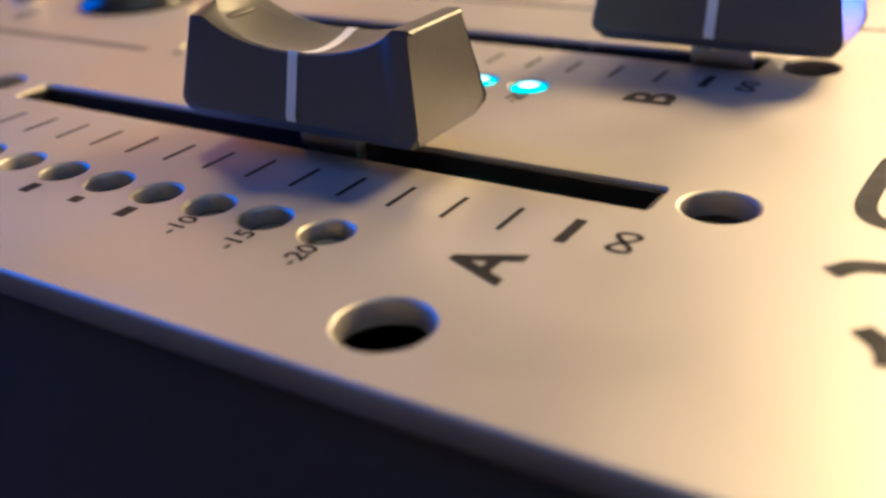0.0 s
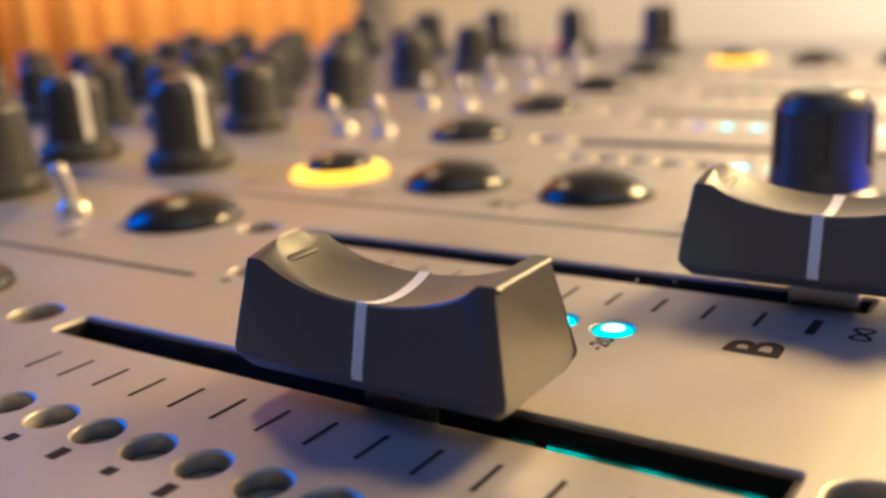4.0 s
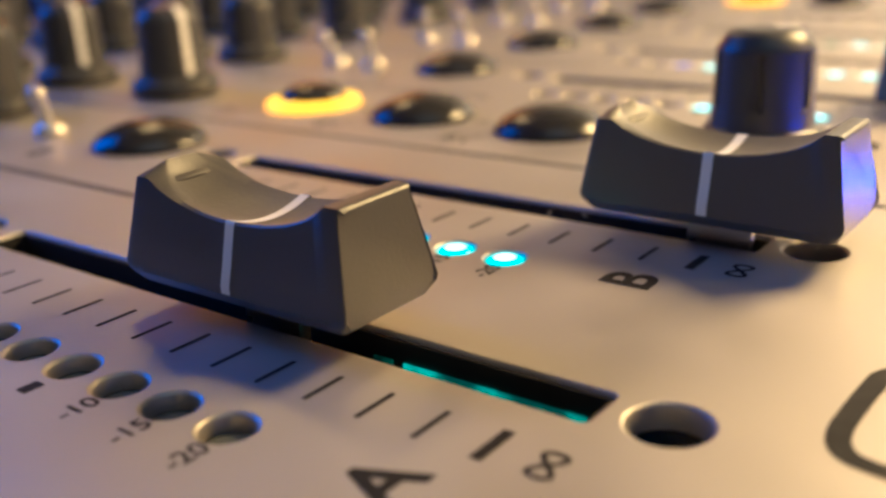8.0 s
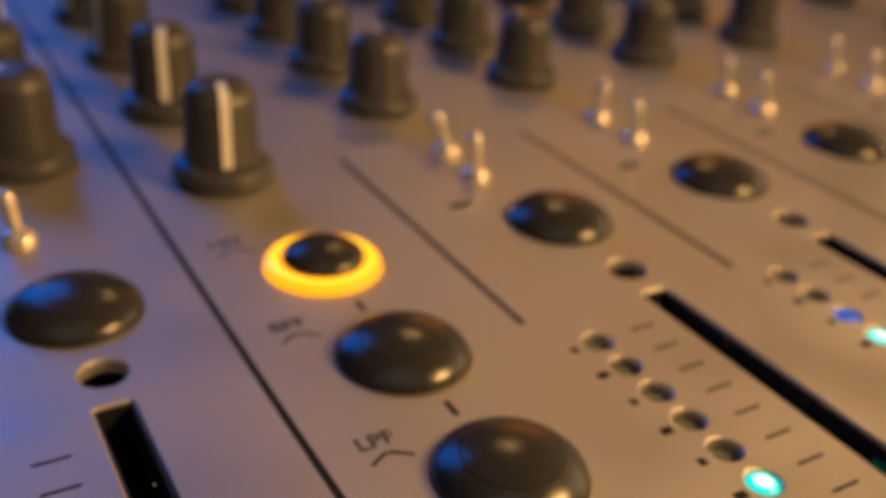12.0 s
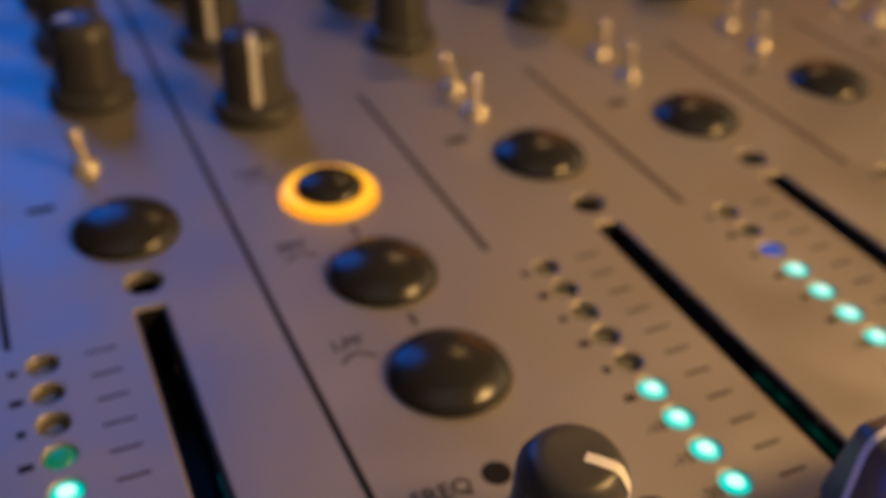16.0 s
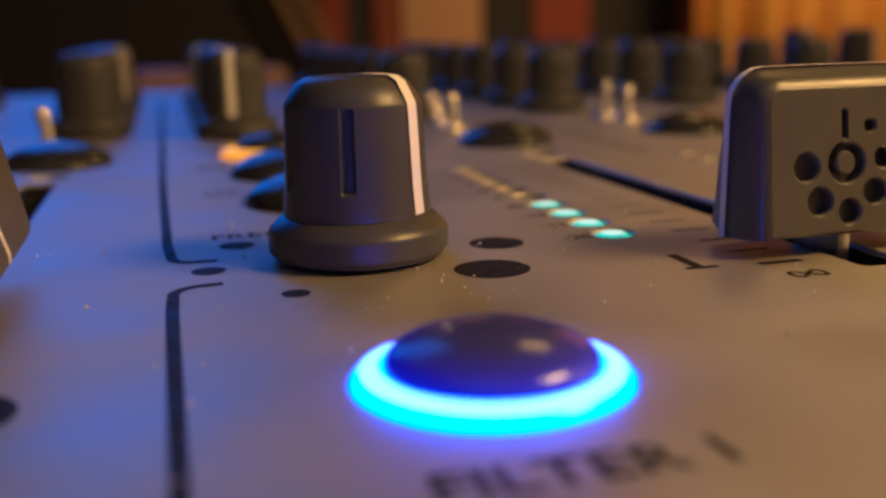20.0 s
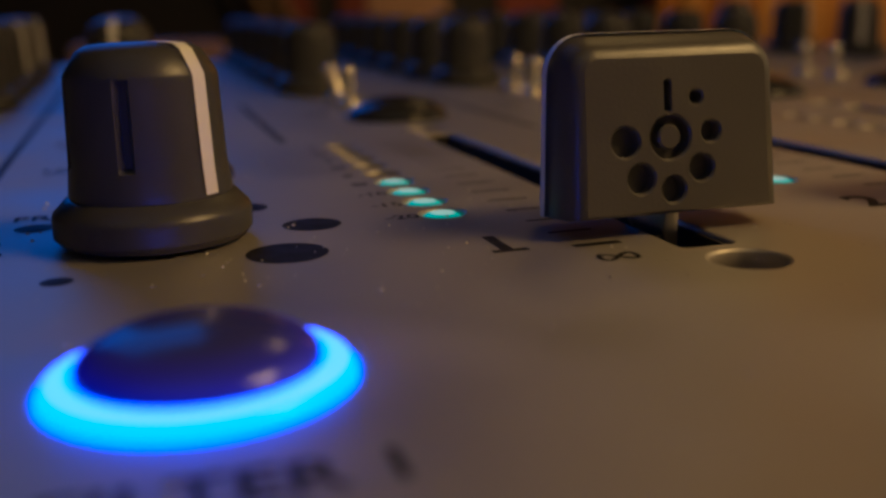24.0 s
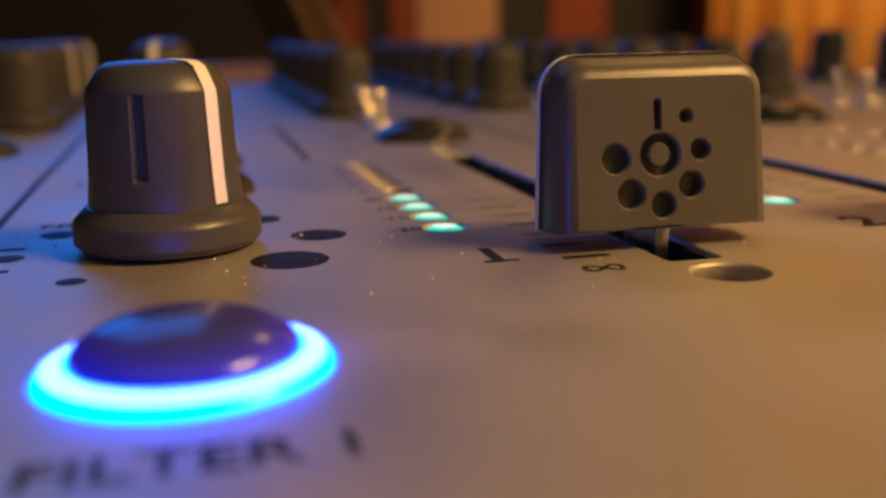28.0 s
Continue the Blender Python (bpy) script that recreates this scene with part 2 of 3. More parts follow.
def circle(x, y, r, n=28):
    return [(x + r * math.cos(2 * math.pi * k / n), y + r * math.sin(2 * math.pi * k / n)) for k in range(n)]


def round_rect(x0, x1, y0, y1, r, n=5):
    out = []
    for cx, cy, a in ((x1 - r, y1 - r, 0), (x0 + r, y1 - r, 90), (x0 + r, y0 + r, 180), (x1 - r, y0 + r, 270)):
        for k in range(n + 1):
            t = radians(a + 90 * k / n)
            out.append((cx + r * math.cos(t), cy + r * math.sin(t)))
    return out


def sheet(name, outer, holes, z0, z1, bevel, mat, parent=None, label="", at=(0, 0, 0)):
    """A flat plate with real holes through it and broken edges, from outlines."""
    cu = bpy.data.curves.new(name, "CURVE")
    cu.dimensions, cu.fill_mode = "2D", "BOTH"
    thick = (z1 - z0) / 2
    cu.extrude, cu.bevel_depth, cu.bevel_resolution, cu.offset = (thick - bevel) * U, bevel * U, 1, -bevel * U
    for pts in [outer] + list(holes):
        sp = cu.splines.new("POLY")
        sp.points.add(len(pts) - 1)
        for p, (x, y) in zip(sp.points, pts):
            p.co = (x * U, y * U, 0, 1)
        sp.use_cyclic_u = True
    tmp = new("tmp", cu)
    bpy.context.view_layer.update()
    mesh = bpy.data.meshes.new_from_object(tmp.evaluated_get(bpy.context.evaluated_depsgraph_get()))
    bpy.data.objects.remove(tmp)
    mesh.name = name
    bm = bmesh.new()
    bm.from_mesh(mesh)
    bmesh.ops.remove_doubles(bm, verts=bm.verts, dist=2e-6)
    bm.to_mesh(mesh)
    bm.free()
    mesh.materials.clear()
    mesh.materials.append(mat)
    mesh.transform(Matrix.Translation((0, 0, (z0 + z1) / 2 * U)))
    ob = new(name, mesh)
    ob.location = Vector(at) * U
    ob.parent = parent
    if label:
        ob["label"] = label
    return ob


def inside(x, y, ring):
    odd = False
    for (ax, ay), (bx, by) in zip(ring, ring[1:] + ring[:1]):
        if (ay > y) != (by > y) and x < ax + (y - ay) / (by - ay) * (bx - ax):
            odd = not odd
    return odd


def dented_plate(name, outer, holes, deep, soft, mat, parent, label):
    """A flat face with wells of a given depth sunk into it, their rims rounded off."""
    bm = bmesh.new()
    wide = []
    for ring in holes:
        cx, cy = sum(p[0] for p in ring) / len(ring), sum(p[1] for p in ring) / len(ring)
        wide.append([(x + soft * (x - cx) / math.hypot(x - cx, y - cy), y + soft * (y - cy) / math.hypot(x - cx, y - cy)) for x, y in ring])
    loops, flat, edges = [], [], []
    for ring in [outer] + wide:
        first = len(flat)
        flat += [Vector(p) for p in ring]
        loops.append(list(range(first, len(flat))))
        edges += [(first + k, first + (k + 1) % len(ring)) for k in range(len(ring))]
    points, _, faces, origin, _, _ = delaunay_2d_cdt(flat, edges, [], 1, 1e-5)
    verts = [bm.verts.new((p.x, p.y, 0)) for p in points]
    place = {old: k for k, olds in enumerate(origin) for old in olds}
    for face in faces:
        x, y = sum(points[k].x for k in face) / len(face), sum(points[k].y for k in face) / len(face)
        if not any(inside(x, y, ring) for ring in wide):
            bm.faces.new([verts[k] for k in face])
    for loop, ring in zip(loops[1:], holes):
        above = [verts[place[k]] for k in loop]
        mid = [((bx * 0.3 + v.co.x * 0.7), (by * 0.3 + v.co.y * 0.7)) for v, (bx, by) in zip(above, ring)]
        for outline, z in ((mid, -soft * 0.3), (ring, -soft), (ring, -deep)):
            below = [bm.verts.new((x, y, z)) for x, y in outline]
            for k in range(len(loop)):
                j = (k + 1) % len(loop)
                bm.faces.new((above[k], above[j], below[j], below[k]))
            above = below
        bm.faces.new(above)
    skirt = [bm.verts.new((x, y, -deep)) for x, y in outer]
    rim = [verts[place[k]] for k in loops[0]]
    for k in range(len(outer)):
        j = (k + 1) % len(outer)
        bm.faces.new((rim[k], rim[j], skirt[j], skirt[k]))
    return part(name, bm, mat, parent, label, smooth=35)


def strip(points, width, z=0.03):
    """A flat inked line along points."""
    bm = bmesh.new()
    pts = [Vector((x, y, 0)) for x, y in points]
    left, right = [], []
    for i, p in enumerate(pts):
        d = (pts[min(i + 1, len(pts) - 1)] - pts[max(i - 1, 0)]).normalized()
        n = Vector((-d.y, d.x, 0)) * width / 2
        left.append(bm.verts.new((p + n) + Vector((0, 0, z))))
        right.append(bm.verts.new((p - n) + Vector((0, 0, z))))
    for a, b, c, d in zip(left, left[1:], right[1:], right):
        bm.faces.new((a, d, c, b))
    return bm


def lettering(text, x, y, size, parent, name="printed_lettering", align="CENTER", mat=None):
    """Printed characters lying on the faceplate."""
    cu = bpy.data.curves.new(name, "FONT")
    cu.body, cu.size, cu.align_x, cu.align_y = text, size * U, align, "CENTER"
    cu.resolution_u, cu.offset = 4, size * U * (0.028 if size > 5 else 0.014)
    tmp = new("tmp", cu)
    bpy.context.view_layer.update()
    mesh = bpy.data.meshes.new_from_object(tmp.evaluated_get(bpy.context.evaluated_depsgraph_get()))
    bpy.data.objects.remove(tmp)
    mesh.materials.clear()
    mesh.materials.append(mat or M_INK)
    return shared(name, mesh, parent, (x, y, 0.03))


# ---- plan ----
XA, XB, X1, X2, X3, X4 = 0.0, 33.9, 101.9, 135.8, 169.7, 203.6
SHIFT = {XA: 0.0, XB: 2.3, X1: -3.1, X2: -0.9, X3: -0.9, X4: -0.9}
CHANNELS = [XA, XB, X1, X2, X3, X4]
SLOT = 67.6
SLOT_W = 4.1
SLOT_DX = -0.4
DOME_Y = {XA: 91.0, XB: 89.5, X1: 86.3, X2: 88.3, X3: 90.8, X4: 93.0}
LED_X, LED_Y, LED_STEP = -14.6, 18.0, 5.4
TOP = {x: SLOT + (0.2 if x == X1 else 0.0) + SHIFT[x] for x in CHANNELS}
FX, FY = 64.3, 14.2
RING = (65.6, -16.6)
BUTTONS = [(64.9, 87.8), (65.0, 65.5), (65.1, 43.2)]
RIGHT = (229.0, 76.4)

# ---- the room ----
def slab(name, x0, x1, y0, y1, z0, z1, mat):
    bm = box(bmesh.new(), x0, x1, y0, y1, z0, z1)
    return tagged(finish(name, bm, mat, smooth=0, scale=1.0), kind="structure")


slab("floor", -2.2, 2.4, -2.2, 2.4, -0.85, -0.78, M_FLOOR)
slab("ceiling", -2.2, 2.4, -2.2, 2.4, 1.65, 1.75, M_CEIL)
slab("wall_north", -2.2, 2.4, 2.2, 2.3, -0.78, 1.65, M_WALLDARK)
# South and west walls stay out of view; made pale to bounce fill light.
slab("unseen_bounce_wall_south", -2.2, 2.4, -2.1, -2.0, -0.78, 1.65, M_WALLPALE)
slab("unseen_bounce_wall_west", -2.2, -2.1, -2.0, 2.2, -0.78, 1.65, M_WALLPALE)
slab("wall_east", 2.1, 2.2, -2.0, 2.2, -0.78, 1.65, M_WALLCREAM)

table = thing("table", "dark wooden table that carries the mixer", "table")
part("tabletop", box(bmesh.new(), -450, 900, -420, 620, -88, -60, 4), M_TABLE, table)
for x in (-410, 860):
    for y in (-380, 580):
        part("leg", box(bmesh.new(), x - 30, x + 30, y - 30, y + 30, -780, -88, 5), M_TABLE, table)

curtain_bm = bmesh.new()
cols = []
for k in range(61):
    u = k / 60
    x, y = 1.13 + 0.62 * u, 1.84 - 0.39 * u
    y += 0.035 * math.sin(u * 60) + 0.012 * math.sin(u * 23)
    cols.append([curtain_bm.verts.new((x, y, z)) for z in (-0.7, 1.5)])
for a, b in zip(cols, cols[1:]):
    curtain_bm.faces.new((a[0], b[0], b[1], a[1]))
curtain = finish("curtain", curtain_bm, M_CURTAIN, smooth=180, scale=1.0)
solid = curtain.modifiers.new("thickness", "SOLIDIFY")
solid.thickness = 0.004
tagged(curtain, "orange cloth curtain hanging in folds in warm light", "curtain")


def poster(name, label, x0, x1, z0, z1, mat):
    bm = box(bmesh.new(), x0, x1, 2.185, 2.2, z0, z1)
    tagged(finish(name, bm, mat, smooth=0, scale=1.0), label, "poster")


poster("poster", "pale peach poster on the dark wall", 0.58, 0.768, -0.2, 0.5, M_PEACH)
for x0, x1 in ((0.388, 0.451), (0.516, 0.574), (0.90, 1.04), (1.28, 1.36)):
    poster("poster", "narrow dark red poster on the dark wall", x0, x1, -0.2, 0.5, M_RED)
for x in (0.40, 0.45):
    bm = bmesh.new()
    bmesh.ops.create_cone(bm, cap_ends=True, segments=16, radius1=0.013, radius2=0.011, depth=1.45)
    bmesh.ops.bevel(bm, geom=[e for e in bm.edges if len(e.link_faces) == 2 and e.calc_face_angle(0) > 1.0], offset=0.002, segments=2, affect="EDGES")
    bmesh.ops.rotate(bm, verts=bm.verts, matrix=Matrix.Rotation(radians(-26), 3, "Y"))
    bmesh.ops.translate(bm, verts=bm.verts, vec=(x, 2.12, -0.127))
    tagged(finish("wooden_pole", bm, M_PALEWOOD, scale=1.0), "slanting pale wooden pole leaning near the wall", "pole", "leaning poles")

carton = thing("carton", "pale peach cardboard carton standing on the table behind the mixer", "box")
part("body", box(bmesh.new(), 38, 104, 408, 446, -60, -8, 1.2), M_PEACH, carton)
part("lid", box(bmesh.new(), 37, 105, 407, 447, -12, 2, 1.2), M_PEACH, carton, "shallow peach lid")

# ---- the mixer's body ----
mixer = thing("mixer", "silver faced audio mixer with black steel body on a dark table", "audio mixer")
PX0, PX1, PY0, PY1 = -28.5, 292.0, -78.0, 285.0

holes = []
for x in CHANNELS:
    dy = SHIFT[x]
    holes.append(round_rect(x + SLOT_DX - SLOT_W / 2, x + SLOT_DX + SLOT_W / 2, dy, TOP[x], 0.5))
    holes.append(circle(x, dy - 4.2, 2.6))
    holes.append(circle(x, TOP[x] + 5.8, 2.6))
    holes.append(circle(x, DOME_Y[x], 7.75, 40))
    for k in range(9):
        holes.append(circle(x + LED_X, LED_Y + dy + LED_STEP * k, 1.85, 22))
for x, y in BUTTONS + [RING, RIGHT, (RIGHT[0], RIGHT[1] - 22.3), (RIGHT[0], RIGHT[1] - 44.6)]:
    holes.append(circle(x, y, 7.48 if (x, y) == RING else 7.75, 40))
EDGE_HOLES = [(-22.8, 7.5), (-22.8, 150.0), (286.0, 7.5)]
for x, y in EDGE_HOLES:
    holes.append(circle(x, y, 2.9))
faceplate = sheet("faceplate", round_rect(PX0, PX1, PY0, PY1, 1.0), holes, -2.0, 0.0, 0.3, M_PANEL, mixer, "satin silver aluminium faceplate")
part("inner_tray", box(bmesh.new(), PX0 + 2, PX1 - 2, PY0 + 2, PY1 - 2, -14, -12), M_HOLE, mixer)
body_bm = box(bmesh.new(), PX0 + 0.8, PX1 - 0.8, PY0 + 0.8, PY1 - 0.8, -56, -2.03)
bmesh.ops.delete(body_bm, geom=[f for f in body_bm.faces if f.normal.z > 0.9], context="FACES_ONLY")
bmesh.ops.solidify(body_bm, geom=body_bm.faces[:], thickness=1.2)
part("case", body_bm, M_BODY, mixer, "black painted steel case")
for x in (PX0 + 20, PX1 - 20):
    for y in (PY0 + 20, PY1 - 20):
        part("foot", lathe([(0, -60), (8, -60), (8.5, -59), (8.5, -56)], 24), M_BLACK, mixer, at=(x, y, 0))

# recessed screws under every round hole
screw_bm = lathe([(2.3, -3.6), (2.3, -2.4), (2.0, -2.0), (1.15, -1.85), (0.95, -2.6), (0, -2.6)], 24)
screw_mesh = None
for x, y in [(x, SHIFT[x] - 4.2) for x in CHANNELS] + [(x, TOP[x] + 5.8) for x in CHANNELS] + EDGE_HOLES:
    if screw_mesh is None:
        first = part("screw", screw_bm, M_STEEL, mixer, "recessed steel screw head", at=(x, y, -1.2))
        screw_mesh = first.data
    else:
        shared("screw", screw_mesh, mixer, (x, y, -1.2), "recessed steel screw head")

# slot walls and the fader track below
for x in CHANNELS:
    bm = bmesh.new()
    y0, y1, c, h = SHIFT[x] + 0.05, TOP[x] - 0.05, x + SLOT_DX, SLOT_W / 2 - 0.03
    box(bm, c - h, c + h, y0, y1, -11.9, -0.35)
    bmesh.ops.delete(bm, geom=[f for f in bm.faces if f.normal.z > 0.9], context="FACES_ONLY")
    bmesh.ops.solidify(bm, geom=bm.faces[:], thickness=0.3)
    part("fader_track", bm, M_HOLE, mixer, "black track inside the fader slot", smooth=0)
for x, y0, y1, mat in ((XA, 2.0, 17.2, M_CYANSLOT), (XA, 18.2, 20.0, M_GREENSLOT), (XB, 6.0, 40.0, M_GREENSLOT), (X1, -1.5, 2.5, M_GREENSLOT), (X1, 10.0, 30.0, M_GREENSLOT), (X2, 1.0, 24.0, M_GREENSLOT)):
    c = x + SLOT_DX + SLOT_W / 2 - 0.34
    part("slot_light", box(bmesh.new(), c - 0.2, c, y0, y1, -2.8, -2.0, 0.08), mat, mixer, "patchy green glowing strip inside the slot")

# ---- print on the faceplate ----
tick_mesh = bold_mesh = None
for x in CHANNELS:
    for k in range(14):
        y = 3.2 + 4.47 * k + SHIFT[x]
        bold = k == 0
        if (bold_mesh if bold else tick_mesh) is None:
            ob = part("tick_mark", strip([(-1.85, 0), (1.85, 0)], 0.85 if bold else 0.42), M_INK, faceplate, at=(x - 7.6, y, 0), smooth=0)
            if bold:
                bold_mesh = ob.data
            else:
                tick_mesh = ob.data
        else:
            shared("tick_mark", bold_mesh if bold else tick_mesh, faceplate, (x - 7.6, y, 0))
inf = [(-7.8 + 1.35 * math.sin(a) * 1.0, -0.6 + 0.75 * math.sin(2 * a)) for a in [2 * math.pi * k / 40 for k in range(41)]]
for x in CHANNELS:
    part("infinity_mark", strip([(x + a, b + SHIFT[x]) for a, b in inf], 0.38), M_INK, faceplate, smooth=0)
for x, word in zip(CHANNELS, ("A", "B", "1", "2", "3", "4")):
    lettering(word, x - 14.1, 5.9 + SHIFT[x], 6.0, faceplate)
    if word == "1":
        part("printed_lettering", strip([(x - 15.3, 3.75 + SHIFT[x]), (x - 12.6, 3.75 + SHIFT[x])], 0.6, 0.034), M_INK, faceplate, smooth=0)
    for k, t in ((0, "-20"), (1, "-15"), (2, "-10")):
        lettering(t, x + LED_X - 3.6, LED_Y + SHIFT[x] + LED_STEP * k - 0.6, 2.2, faceplate)
    for k in range(3, 9):
        w = 1.6 if k % 2 else 1.0
        part("printed_bar", strip([(x + LED_X - 3.6 - w / 2, LED_Y + SHIFT[x] + LED_STEP * k - 0.5), (x + LED_X - 3.6 + w / 2, LED_Y + SHIFT[x] + LED_STEP * k - 0.5)], 1.1), M_INK, faceplate, smooth=0)
    part("printed_bar", strip([(x - 12.9, DOME_Y[x] + 9.8), (x - 8.9, DOME_Y[x] + 9.8)], 1.5), M_INK, faceplate, smooth=0)
lettering("FREQ", 56.4, 26.0, 3.0, faceplate)
lettering("LPF", 55.3, 53.0, 2.9, faceplate)
lettering("BPF", 55.2, 76.2, 2.9, faceplate)
lettering("HPF", 55.2, 98.2, 2.9, faceplate)
lettering("FILTER 1", 66.0, -28.8, 3.85, faceplate)
for y in (50.4, 73.6, 95.7):
    part("filter_curve_mark", strip([(53.4, y - 0.6), (55.2, y + 0.5), (56.2, y + 0.4), (58.0, y - 0.9)], 0.45), M_INK, faceplate, smooth=0)
for y in (54.4, 76.7):
    part("button_dash", strip([(65.0, y - 1.3), (65.0, y + 1.3)], 0.7), M_INK, faceplate, smooth=0)


def arc(cx, cy, r, a0, a1, n=6):
    return [(cx + r * math.cos(radians(a0 + (a1 - a0) * k / n)), cy + r * math.sin(radians(a0 + (a1 - a0) * k / n))) for k in range(n + 1)]


part("frame_line", strip([(48.4, 230.0), (48.7, 60.0), (49.1, 24.0), (49.4, 18.8)] + arc(51.1, 18.3, 1.6, 180, 270) + [(53.0, 16.7)], 0.9), M_INK, faceplate, smooth=0)
part("frame_line", strip([(53.0, 8.7)] + arc(51.7, 6.3, 2.3, 90, 180) + [(49.3, 2.0), (49.4, -70.0)], 0.9), M_INK, faceplate, smooth=0)
for x in (15.6, 81.2, 116.0, 150.0, 184.0, 218.0):
    part("frame_line", strip([(x, 64.8 + (0.0 if x > 20 else 3.0)), (x, 118.0)], 0.9), M_INK, faceplate, smooth=0)

# dots round the filter knob, growing clockwise
for angle, r in ((238, 1.05), (185, 1.35), (140, 1.55), (95, 1.75), (50, 1.95), (2, 2.35), (-43, 2.95)):
    bm = bmesh.new()
    bmesh.ops.create_circle(bm, cap_ends=True, segments=28, radius=r)
    part("scale_dot", bm, M_INK, faceplate, at=(FX - 0.1 + 12.1 * math.cos(radians(angle)), FY + 12.1 * math.sin(radians(angle)), 0.03), smooth=0)

# the maker's mark as plain rounded strokes
def rounded(pts, times=3):
    for _ in range(times):
        out = [pts[0]]
        for (ax, ay), (bx, by) in zip(pts, pts[1:]):
            out += [(ax * 0.75 + bx * 0.25, ay * 0.75 + by * 0.25), (ax * 0.25 + bx * 0.75, ay * 0.25 + by * 0.75)]
        pts = out + [pts[-1]]
    return pts


for stroke in ([(33.4, -17.6), (39.0, -17.4), (41.6, -14.0), (39.5, -10.8), (33.0, -11.6), (30.6, -15.5), (30.1, -28.0)],
               [(27.4, -28.0), (27.5, -20.0), (28.4, -12.4), (24.0, -12.4), (18.4, -12.6), (18.2, -28.0)],
               [(15.2, -28.0), (15.2, -13.0), (9.0, -12.6), (2.2, -12.6), (1.0, -16.0), (0.8, -28.0)],
               [(-6.4, -12.8), (-4.2, -14.4), (-4.0, -28.0)], [(-12.0, -15.6), (-13.4, -17.2), (-15.2, -17.6)]):
    part("logo_shape", strip(rounded(stroke), 1.45), M_INK, faceplate, smooth=0)

# ---- level lights ----
led_profile = [(1.7, -2.5), (1.7, -0.6), (1.55, -0.25), (1.15, 0.0), (0.6, 0.12), (0, 0.15)]
flat_profile = [(1.75, -2.5), (1.75, -1.35), (1.6, -1.2), (1.0, -1.1), (0, -1.05)]
led_meshes = {}
LIT = {XB: 5, X1: 4, X2: 6, X3: 3, X4: 2}
for x in CHANNELS:
    for k in range(9):
        lit = k < LIT.get(x, 0)
        dim = x != X1 and k == LIT.get(x, -1)
        key = "on" if lit else "off" if not dim else "blue" if x == X2 else "dim"
        mat = {"on": M_LEDON, "dim": M_LEDDIM, "blue": M_LEDBLUE, "off": M_LEDOFF}[key]
        at = (x + LED_X, LED_Y + SHIFT[x] + LED_STEP * k, 0)
        text = {"on": "bright cyan green lit LED in the faceplate", "dim": "dim green LED in the faceplate", "blue": "dim blue LED in the faceplate", "off": "unlit grey LED sunk in the faceplate"}[key]
        if key not in led_meshes:
            ob = finish("level_led", lathe(flat_profile if key == "off" else led_profile, 22), mat, at=at)
            led_meshes[key] = ob.data
        else:
            ob = shared("level_led", led_meshes[key], None, at)
        tagged(ob, text, "indicator light", "level meter lights")


# ---- buttons ----
def push_button(at, ring_mat, label, group, r=7.75, lift=0.3, cap_mat=M_DOME, c=5.35, h=2.3):
    ob = thing("push_button", label, "button", at, group)

    def dome(q):
        return lift + 3.1 * (1 - (q / (r + 0.03)) ** 2) ** 0.62

    if ring_mat is not M_RINGOFF:
        k = lift
        part("ring", lathe([(r, -1.5), (r, 0.05), (r - 0.04, k * 0.5), (r - 0.12, k), (r - 0.3, k + 0.25), (6.6, k + 0.5), (c + 0.15, k + 0.6), (c + 0.05, k + 0.5), (c + 0.05, -2.4)], 64), ring_mat, ob)
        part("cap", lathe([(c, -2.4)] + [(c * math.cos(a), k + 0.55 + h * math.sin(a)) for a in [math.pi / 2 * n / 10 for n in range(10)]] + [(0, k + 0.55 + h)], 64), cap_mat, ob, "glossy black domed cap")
        return ob
    part("ring", lathe([(r, -1.5)] + [(q, dome(q)) for q in (r, r - 0.08, r - 0.25, r - 0.55, r - 1.0, r - 1.6, 5.5, 5.14)] + [(5.1, dome(5.1) - 0.08), (5.1, -2.4)], 64), ring_mat, ob)
    part("cap", lathe([(5.07, -2.4), (5.07, dome(5.1) - 0.06)] + [(q, dome(q)) for q in (5.03, 4.6, 4.0, 3.2, 2.4, 1.6, 0.8, 0)], 64), cap_mat, ob, "glossy black domed cap")
    return ob


first_button = push_button((XA, 91.0, 0), M_RINGOFF, "glossy black domed push button, ring unlit", "cue buttons")
for x in CHANNELS[1:]:
    copy_thing(first_button, pose(x * U, DOME_Y[x] * U, 0))
push_button((*BUTTONS[0], 0), M_YELLOW, "black push button with glowing amber ring", "filter buttons", 7.75, 0.7)
low = push_button((*BUTTONS[1], 0), M_RINGOFF, "glossy black domed push button, ring unlit", "filter buttons")
copy_thing(low, pose(BUTTONS[2][0] * U, BUTTONS[2][1] * U, 0))
# This cap is no lamp: the glow from its ring is put into its material.
push_button((*RING, 0), M_BLUERING, "black push button with bright blue glowing ring", "filter buttons", 7.45, 0.25, M_DOMEGLOW, 5.8, 2.05)
push_button((*RIGHT, 0), M_YELLOW, "black push button with glowing amber ring", "filter buttons", 7.75, 0.8)
for k in (1, 2):
    copy_thing(low, pose(RIGHT[0] * U, (RIGHT[1] - 22.3 * k) * U, 0))


